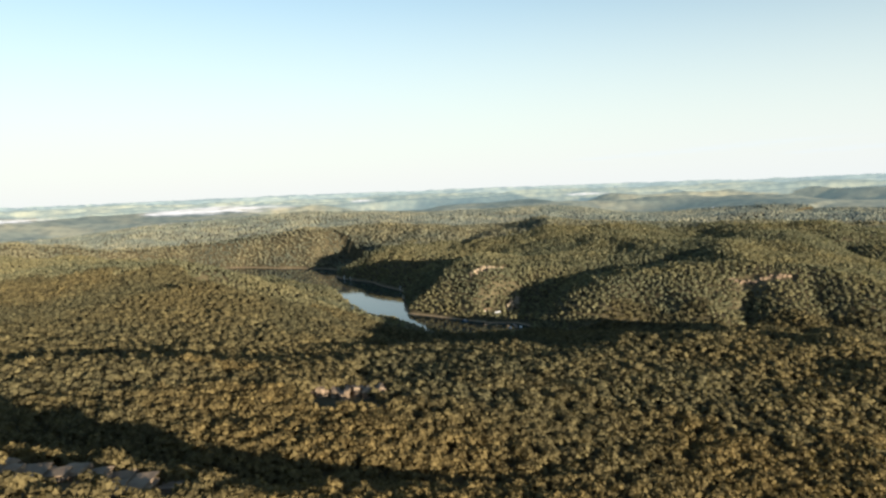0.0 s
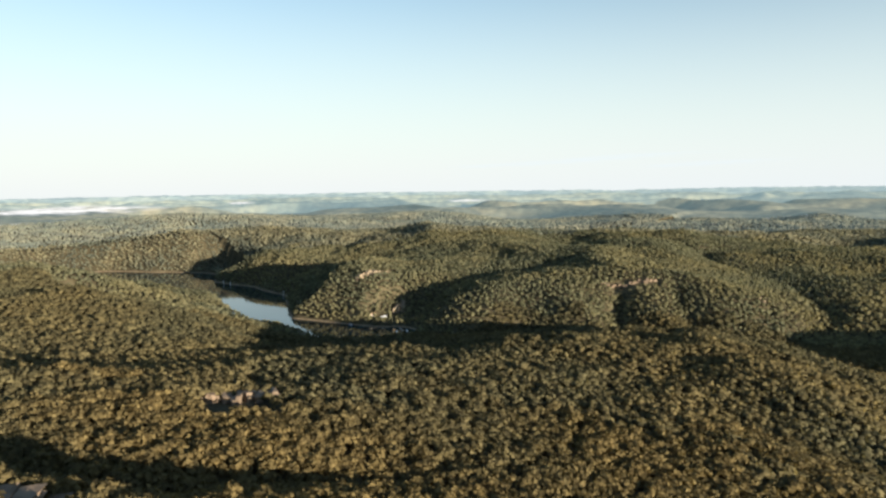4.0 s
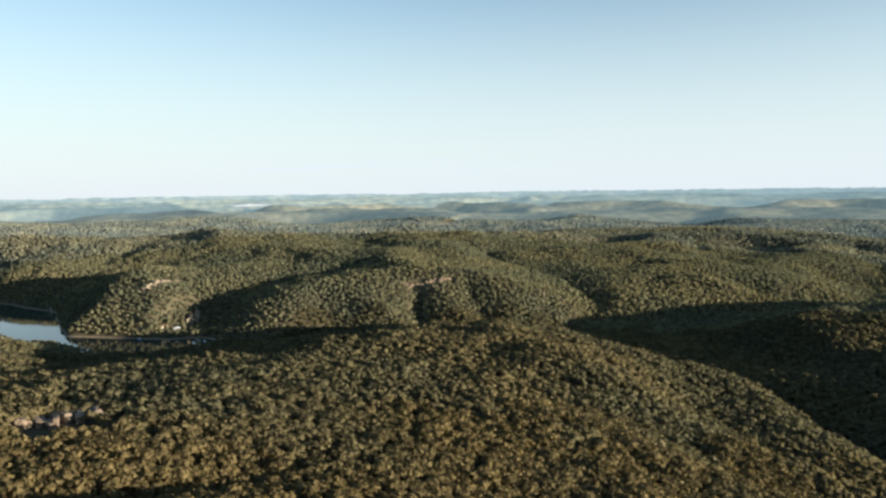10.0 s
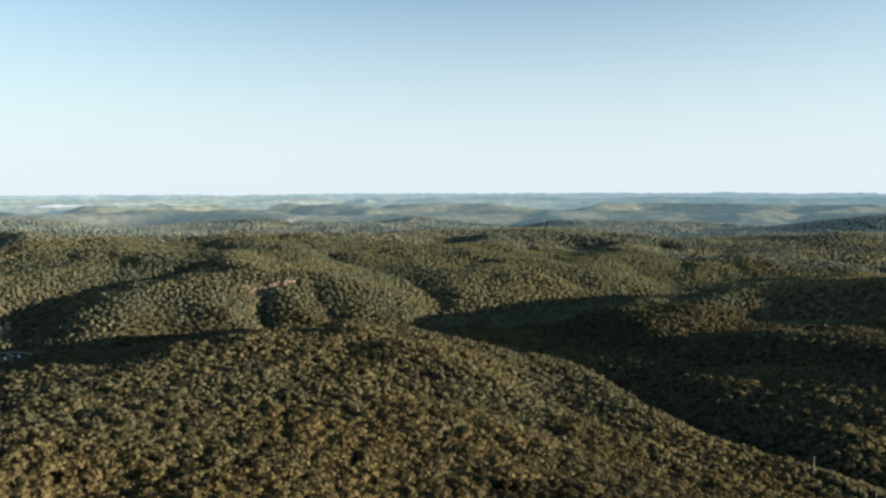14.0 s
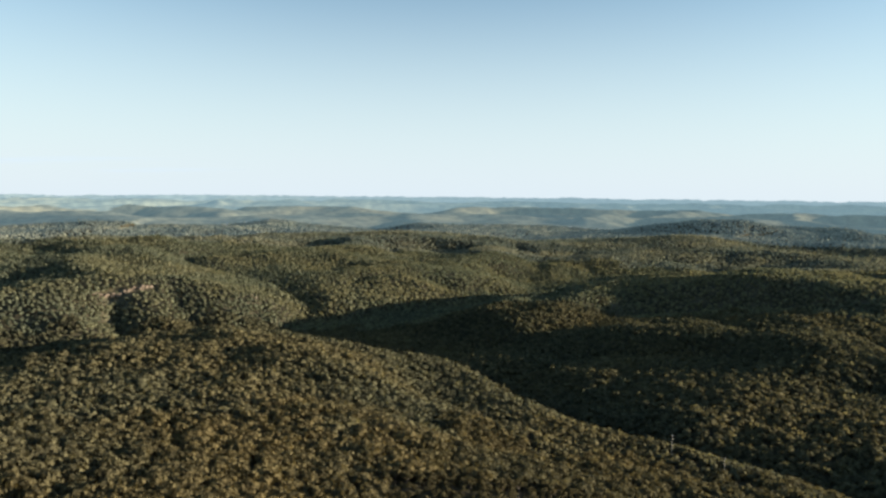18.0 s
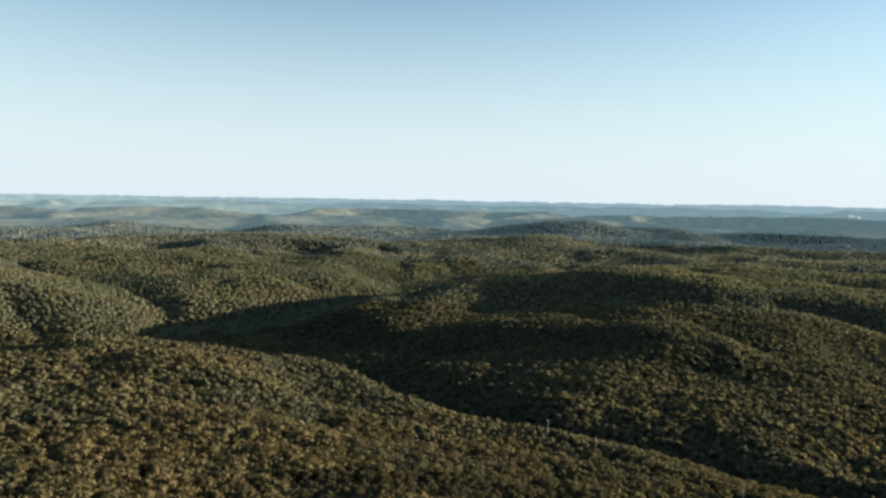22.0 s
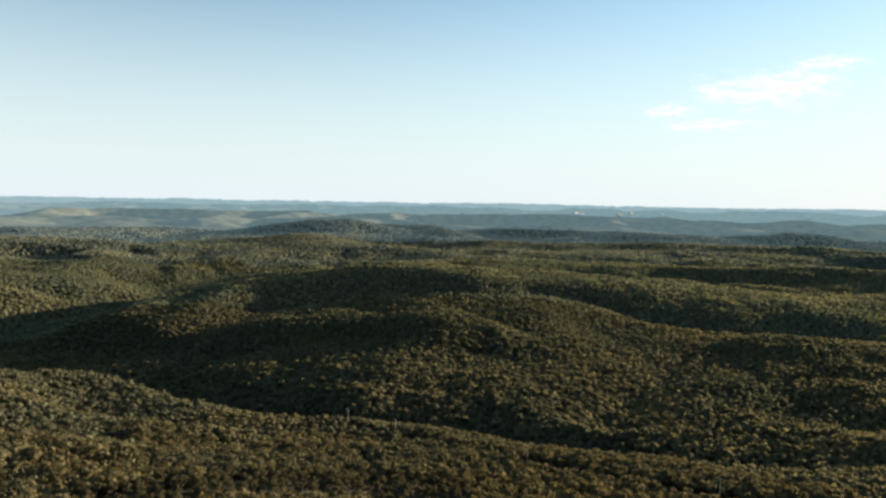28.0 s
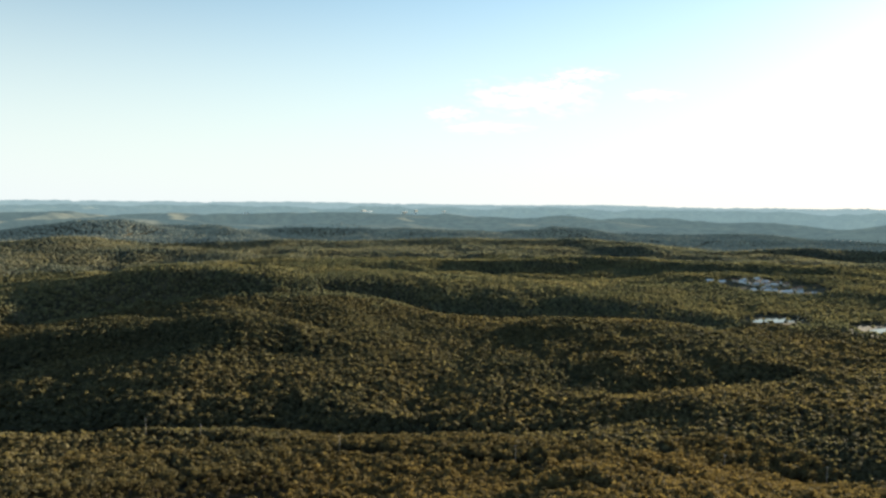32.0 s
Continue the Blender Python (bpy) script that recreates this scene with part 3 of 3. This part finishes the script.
# ---- single trees of the near ridge ----
def tree_model(seed):
    r = random.Random(seed)
    root = new("eucalypt_tree")
    root.empty_display_size = 0.5
    tall = r.uniform(8.5, 10.5)
    bm = bmesh.new()
    lean = (r.uniform(-0.4, 0.4), r.uniform(-0.4, 0.4))
    fork = Vector((lean[0], lean[1], tall * 0.5))
    rod(bm, (0, 0, -0.6), fork, 0.24, 0.16, 7)
    tips = []
    for k in range(6):
        a = k * 2 * math.pi / 6 + r.uniform(-0.4, 0.4)
        out = r.uniform(0.9, 2.1)
        tip = Vector((lean[0] + out * math.cos(a), lean[1] + out * math.sin(a), tall * r.uniform(0.66, 0.92)))
        rod(bm, fork - Vector((0, 0, r.uniform(0, 1.2))), tip, 0.11, 0.04, 5)
        tips.append(tip)
    tips.append(Vector((lean[0], lean[1], tall * 0.95)))
    part("trunk", bm, BARK, root, "grey-brown trunk with spreading limbs")
    v, f = [], []
    for tip in tips:
        for k in range(44):
            way = Vector((r.gauss(0, 1), r.gauss(0, 1), r.gauss(0.4, 0.9))).normalized()
            at = tip + Vector((way.x, way.y, way.z * 0.75)) * r.uniform(0.5, 1.35)
            face = (way + Vector((r.gauss(0, 0.5), r.gauss(0, 0.5), r.gauss(0.15, 0.5)))).normalized()
            side = face.orthogonal().normalized()
            up = face.cross(side)
            turn = r.uniform(0, 6.3)
            for j in range(3):
                a = turn + j * 2.094 + r.uniform(-0.35, 0.35)
                v.append((at + (side * math.cos(a) + up * math.sin(a)) * r.uniform(0.3, 0.62))[:])
            f.append((len(v) - 3, len(v) - 2, len(v) - 1))
    leaves = mesh_object("crown", np.array(v), np.array(f), LEAVES)
    leaves.parent = root
    tagged(leaves, "olive-brown clumps of leaves with gaps")
    return tagged(root, "olive-brown eucalypt with a clumpy open crown on the near ridge", "tree", "trees of the near ridge")


TREES = [tree_model(900 + k) for k in range(8)]
tx, ty, tz, tg = scatter(200, 390, 5.6, 77, 30.0, 80.0)
tkeep = stretch(tx, ty)
tx, ty, tz = tx[tkeep][:290], ty[tkeep][:290], tz[tkeep][:290]
for k in range(len(tx)):
    m = pose(tx[k], ty[k], tz[k], 0, 0, tg.uniform(0, 360)) @ Matrix.Scale(tg.uniform(0.75, 1.15), 4)
    if k < len(TREES):
        TREES[k].matrix_world = m
    else:
        copy_thing(TREES[k % len(TREES)], m).scale = m.to_scale()


# ---- power poles along the trail ----
def utility_pole(x, y, turn):
    z = ground_at(x, y)
    top = 15.5
    pole = thing("utility_pole", x, y, z, turn, "weathered timber power pole with one crossarm above the canopy", "power pole", "power poles along the trail")
    part("post", rod(bmesh.new(), (0, 0, -1), (0, 0, top), 0.26, 0.19, 10), TIMBER, pole)
    arm = part("crossarm", box(bmesh.new(), 0, 0.2, top - 0.7, 2.4, 0.14, 0.16, 0.02), TIMBER, pole)
    for sx in (-1.05, -0.4, 0.4, 1.05):
        bm = rod(bmesh.new(), (sx, 0.2, top - 0.62), (sx, 0.2, top - 0.5), 0.03, 0.03, 6)
        rod(bm, (sx, 0.2, top - 0.5), (sx, 0.2, top - 0.28), 0.09, 0.06, 8)
        part("insulator", bm, PORCELAIN, arm)
    for sx in (-0.7, 0.7):
        part("brace", rod(bmesh.new(), (sx, 0.2, top - 0.76), (0, 0.16, top - 1.5), 0.025, 0.025, 5), STEEL, pole)
    return pole


for x, y, turn in ((389, 175, 70), (372, 133, 72), (343, 33, 70), (311, -88, 68), (243, -205, 65), (231, -268, 62)):
    utility_pole(x, y, turn)


# ---- bare sandstone ----
def boulder(seed, sx, sy, sz):
    """A weathered, bedded block of sandstone."""
    r = random.Random(seed)
    bm = bmesh.new()
    bmesh.ops.create_cube(bm, size=1.0)
    bmesh.ops.subdivide_edges(bm, edges=bm.edges[:], cuts=2, use_grid_fill=True)
    for v in bm.verts:
        bed = 1 + 0.12 * math.sin(v.co.z * 9 + seed)
        round_off = 1 - 0.25 * max(0.0, v.co.length - 0.62)
        v.co = Vector((v.co.x * sx * bed * round_off * r.uniform(0.9, 1.1), v.co.y * sy * bed * round_off * r.uniform(0.9, 1.1), v.co.z * sz * round_off * r.uniform(0.92, 1.08)))
    return bm


def rock_outcrop(x, y, turn, length, tall, deep, count, seed, label, mat=SANDSTONE):
    r = random.Random(seed)
    rock = thing("rock_outcrop", x, y, ground_at(x, y), turn, label, "rock outcrop", "sandstone outcrops")
    c, q = math.cos(radians(turn)), math.sin(radians(turn))
    for k in range(count):
        u = (k + 0.5) / count * length - length / 2 + r.uniform(-0.3, 0.3) * length / count
        v = r.uniform(-0.5, 0.5) * deep
        gz = ground_at(x + u * c - v * q, y + u * q + v * c) - ground_at(x, y)
        sx, sy, sz = length / count * r.uniform(0.9, 1.5), deep * r.uniform(0.5, 1.0), tall * r.uniform(0.6, 1.15)
        bm = boulder(seed * 50 + k, sx, sy, sz)
        bmesh.ops.transform(bm, matrix=pose(u, v, gz + sz * 0.32, r.uniform(-6, 6), r.uniform(-6, 6), r.uniform(-14, 14)), verts=bm.verts[:])
        part("boulder", bm, mat, rock)
    return rock


rock_outcrop(6, 1248, 42, 78, 9, 7, 11, 3, "long pale sandstone ledge high on the wooded spur")
rock_outcrop(46, 1160, 30, 26, 17, 8, 5, 4, "bright pale sandstone face above the gully mouth")
rock_outcrop(412, 1052, -16, 84, 5.5, 5, 18, 5, "pinkish sandstone band across the wooded hill", PINK_STONE)
rock_outcrop(-80, 384, 18, 44, 6.0, 12, 16, 6, "low pinkish bare sandstone slabs in scrub", PINK_STONE)
rock_outcrop(-140, 207, 2, 74, 3.6, 12, 13, 7, "sunlit brown sandstone ledges on the knoll", PINK_STONE)
rock_outcrop(577, 948, -60, 14, 6, 5, 3, 8, "small pale boulder group on the slope")
rock_outcrop(501, 853, -50, 12, 6, 5, 3, 9, "small pale boulder group on the hill's end")
rock_outcrop(-1120, 1950, 30, 90, 12, 10, 9, 10, "pale cliff line on the far western hill")
rock_outcrop(-990, 2020, 25, 80, 13, 10, 8, 11, "pale broken cliff on the far western hill")
rock_outcrop(-785, 1100, 40, 36, 12, 9, 5, 12, "grey sandstone face beside the western gully")
rock_outcrop(-650, 1130, 30, 16, 8, 6, 3, 13, "pale boulders among trees on the western hill")
rock_outcrop(-560, 1090, 20, 14, 7, 6, 3, 14, "pale boulders among trees on the western hill")


# ---- at the river's beach ----
def cottage(x, y, turn, long, wide, tall, roof_mat, wall_mat, label, group=""):
    z = ground_at(x, y)
    house = thing("house", x, y, z, turn, label, "house", group)
    part("wall", box(bmesh.new(), 0, 0, tall / 2 - 0.4, long, wide, tall + 0.8), wall_mat, house)
    bm = bmesh.new()
    eave, rise = 0.5, wide * 0.28
    pts = [(-long / 2 - eave, -wide / 2 - eave, tall - 0.1), (long / 2 + eave, -wide / 2 - eave, tall - 0.1), (long / 2 + eave, wide / 2 + eave, tall - 0.1),
           (-long / 2 - eave, wide / 2 + eave, tall - 0.1), (-long / 2 - eave, 0, tall + rise), (long / 2 + eave, 0, tall + rise)]
    v = [bm.verts.new(c) for c in pts]
    for f in ((0, 1, 5, 4), (2, 3, 4, 5), (0, 4, 3), (1, 2, 5), (0, 3, 2, 1)):
        bm.faces.new([v[i] for i in f])
    part("roof", bm, roof_mat, house)
    for k in range(2):
        u = (k - 0.5) * long * 0.5
        part("window", box(bmesh.new(), u, -wide / 2 - 0.03, tall * 0.55, long * 0.18, 0.08, tall * 0.36), DARK_GLASS, house)
    part("door", box(bmesh.new(), 0, -wide / 2 - 0.03, tall * 0.38, 1.0, 0.08, tall * 0.76), TIMBER, house)
    return house


cottage(20, 1132, 30, 9, 6, 3.0, PALE_ROOF, WHITE_PAINT, "small white riverside shed with a pale roof", "riverside buildings")
cottage(2, 1140, 32, 11, 6, 3.0, RED_ROOF, CREAM_WALL, "low brown-roofed riverside cottage", "riverside buildings")
hut = cottage(251, 958, 15, 13, 7, 3.6, RED_ROOF, PINK_STONE, "brown boathouse on pale posts in the gully mouth", "riverside buildings")
for k in range(5):
    part("post", rod(bmesh.new(), (-7 + 3.4 * k, -5.6, -1), (-7 + 3.4 * k, -5.6, 5.6), 0.3, 0.3, 8), WHITE_PAINT, hut, "white-painted post")

jetty = thing("jetty", 46, 1066, 0.9, 100, "grey timber jetty standing in the river", "jetty")
part("deck", box(bmesh.new(), 0, 0, 0.2, 26, 2.6, 0.25, 0.03), DECK, jetty)
for k in range(6):
    for side in (-1.1, 1.1):
        part("pile", rod(bmesh.new(), (-12 + 4.8 * k, side, -6), (-12 + 4.8 * k, side, 1.0), 0.16, 0.16, 8), TIMBER, jetty)


def boat(x, y, turn, long, mat, label):
    craft = thing("boat", x, y, 0.0, turn, label, "boat", "moored boats")
    bm = bmesh.new()
    rings = []
    for k in range(7):
        u = k / 6
        w = long * 0.16 * (1 - max(0.0, u - 0.45) ** 2 * 3.2)
        x0 = (u - 0.5) * long
        rings.append([bm.verts.new(c) for c in ((x0, -w, 0.9 + 0.3 * u), (x0, -w * 0.6, -0.3), (x0, w * 0.6, -0.3), (x0, w, 0.9 + 0.3 * u))])
    for a, b in zip(rings, rings[1:]):
        for i in range(4):
            bm.faces.new((a[i], a[(i + 1) % 4], b[(i + 1) % 4], b[i]))
    bm.faces.new(rings[0][::-1])
    bm.faces.new(rings[-1])
    part("hull", bm, mat, craft)
    cabin = part("cabin", box(bmesh.new(), -long * 0.08, 0, 1.7, long * 0.4, long * 0.22, 1.3, 0.2), WHITE_PAINT, craft)
    part("windscreen", box(bmesh.new(), long * 0.13, 0, 1.8, 0.06, long * 0.19, 0.6), DARK_GLASS, cabin)
    return craft


boat(38, 1052, 95, 9, WHITE_PAINT, "white cabin cruiser moored at the jetty")
boat(54, 1056, 110, 7.5, WHITE_PAINT, "small white motor boat beside the jetty")
boat(-34, 1118, 150, 9, HULL_BLUE, "blue-hulled boat drawn up by the beach")


def channel_marker(x, y):
    mark = thing("channel_marker", x, y, 0.0, 190, "white channel marker post standing in the river", "marker post", "channel markers")
    part("post", rod(bmesh.new(), (0, 0, -6), (0, 0, 8.5), 0.4, 0.35, 10), WHITE_PAINT, mark)
    part("board", box(bmesh.new(), 0, -0.4, 7.2, 2.2, 0.15, 2.2, 0.03), WHITE_PAINT, mark)


channel_marker(-346, 1682)
channel_marker(-182, 1474)
channel_marker(-325, 1655)

# ---- the village by the ponds ----
vr = random.Random(12)
for k in range(30):
    x, y = 1170 + vr.uniform(-105, 105), -895 + vr.uniform(-88, 88)
    roof = vr.choice((GREY_ROOF, PALE_ROOF, PALE_ROOF, RED_ROOF))
    words = {GREY_ROOF: "grey-roofed", PALE_ROOF: "pale-roofed", RED_ROOF: "brown-roofed"}[roof]
    cottage(x, y, vr.choice((20, 110, 25, 290)), vr.uniform(10, 19), vr.uniform(7, 10), vr.uniform(3, 4.5), roof, vr.choice((CREAM_WALL, WHITE_PAINT)),
            words + " house in the village beyond the ponds", "village houses")

# ---- white buildings of the far town, and mist in the far valleys ----
def far_building(a, r, long, wide, tall, mat):
    x, y = EYE[0] + r * math.sin(radians(a)), EYE[1] + r * math.cos(radians(a))
    z = height(np.array([x]), np.array([y])) + 8
    x, y, z, k = (float(v[0]) for v in drawn_in(np.array([x]), np.array([y]), z))
    long, wide, tall = long * k, wide * k, tall * k
    b = thing("building", x, y, z, -a + 54, "pale flat-roofed building of the far town", "building", "far town buildings")
    part("wall", box(bmesh.new(), 0, 0, tall / 2 - 4, long, wide, tall + 8), mat, b)
    part("roof", box(bmesh.new(), 0, 0, tall + 0.4, long + 1, wide + 1, 0.8), PALE_ROOF, b)
    for k in range(3):
        part("window", box(bmesh.new(), (k - 1) * long * 0.3, -wide / 2 - 0.1, tall * 0.55, long * 0.2, 0.3, tall * 0.3), DARK_GLASS, b)


for k in range(26):
    far_building(vr.choice((83.5, 90.0, 91.3, 92.3, 92.8, 95.6, 96.4, 99.0)) + vr.uniform(-0.6, 0.6), vr.uniform(6250, 6800), vr.uniform(24, 70), 26, vr.uniform(9, 15), vr.choice((WHITE_PAINT, CREAM_WALL)))

# ---- clouds low in the eastern sky ----
CLOUD = bpy.data.materials.new("cloud")
CLOUD.use_nodes = True
_n, _l = CLOUD.node_tree.nodes, CLOUD.node_tree.links
_n.clear()
_out, _mix, _clear, _glow = (_n.new(k) for k in ("ShaderNodeOutputMaterial", "ShaderNodeMixShader", "ShaderNodeBsdfTransparent", "ShaderNodeEmission"))
_co, _tex, _fade, _mul, _ramp = (_n.new(k) for k in ("ShaderNodeTexCoord", "ShaderNodeTexNoise", "ShaderNodeTexGradient", "ShaderNodeMath", "ShaderNodeValToRGB"))
_map = _n.new("ShaderNodeMapping")
_map.inputs["Scale"].default_value = (2.0, 2.0, 2.0)
_fade.gradient_type = "SPHERICAL"
_l.new(_co.outputs["Object"], _map.inputs["Vector"])
_l.new(_map.outputs[0], _tex.inputs["Vector"])
_tex.inputs["Scale"].default_value, _tex.inputs["Detail"].default_value, _tex.inputs["Roughness"].default_value = 1.5, 8.0, 0.62
_l.new(_co.outputs["Object"], _fade.inputs["Vector"])
_mul.operation = "MULTIPLY"
_rag = _n.new("ShaderNodeMapRange")
_rag.inputs["From Min"].default_value, _rag.inputs["From Max"].default_value = 0.36, 0.66
_l.new(_tex.outputs["Fac"], _rag.inputs["Value"])
_l.new(_rag.outputs["Result"], _mul.inputs[0])
_l.new(_fade.outputs["Fac"], _mul.inputs[1])
_ramp.color_ramp.elements[0].position, _ramp.color_ramp.elements[1].position = 0.08, 0.42
_l.new(_mul.outputs[0], _ramp.inputs["Fac"])
_l.new(_ramp.outputs["Color"], _mix.inputs[0])
_glow.inputs["Color"].default_value = (1.0, 0.97, 0.93, 1)
_glow.inputs["Strength"].default_value = 0.34
_l.new(_clear.outputs[0], _mix.inputs[1])
_l.new(_glow.outputs[0], _mix.inputs[2])
_l.new(_mix.outputs[0], _out.inputs["Surface"])


STREAK = CLOUD.copy()
STREAK.name = "thin_grey_cloud"
STREAK.node_tree.nodes["Emission"].inputs["Color"].default_value = (0.78, 0.87, 0.93, 1)
STREAK.node_tree.nodes["Color Ramp"].color_ramp.elements[1].color = (0.3, 0.3, 0.3, 1)


def cloud(az, el, wide, tall, tilt=0.0, label="small white morning cloud with soft edges", category="cloud", r=4700, mat=CLOUD):
    a, e = radians(az), radians(el)
    eye = Vector((-125, 30, 217))
    at = eye + Vector((math.sin(a) * math.cos(e), math.cos(a) * math.cos(e), math.sin(e))) * r
    bm = bmesh.new()
    bmesh.ops.create_circle(bm, cap_ends=True, segments=32, radius=1.0)
    me = bpy.data.meshes.new("cloud")
    bm.to_mesh(me)
    bm.free()
    me.materials.append(mat)
    ob = new("backdrop", me)
    ob.matrix_world = look(at, eye, tilt) @ Matrix.Diagonal((wide, tall, 1, 1))
    tagged(ob, label, category, kind="structure")


# mist lying in the far valleys
for az, el, wide, tall in ((-19.5, -1.22, 460, 30), (-22.5, -1.3, 260, 20), (-34.5, -1.35, 260, 15), (-8.0, -0.95, 90, 10), (10.5, -1.05, 150, 10), (131.4, -2.3, 190, 22)):
    cloud(az, el, wide, tall, 0, "white mist lying in a far valley", "mist", 3600)
cloud(106.2, 8.3, 560, 165, 6)
cloud(108.9, 8.9, 340, 130, 5)
cloud(110.8, 10.1, 280, 70, 3)
cloud(100.0, 7.1, 240, 75, 0)
cloud(103.0, 6.0, 420, 65, 0)
cloud(116.2, 8.4, 260, 60, 2)
# faint streaks low over the northern horizon
for az, el, wide in ((16.0, 1.9, 900), (23.0, 2.3, 700), (29.0, 1.6, 600)):
    cloud(az, el, wide, 26, -1.5, "faint grey streak of cloud low over the horizon", "cloud", 4750, STREAK)
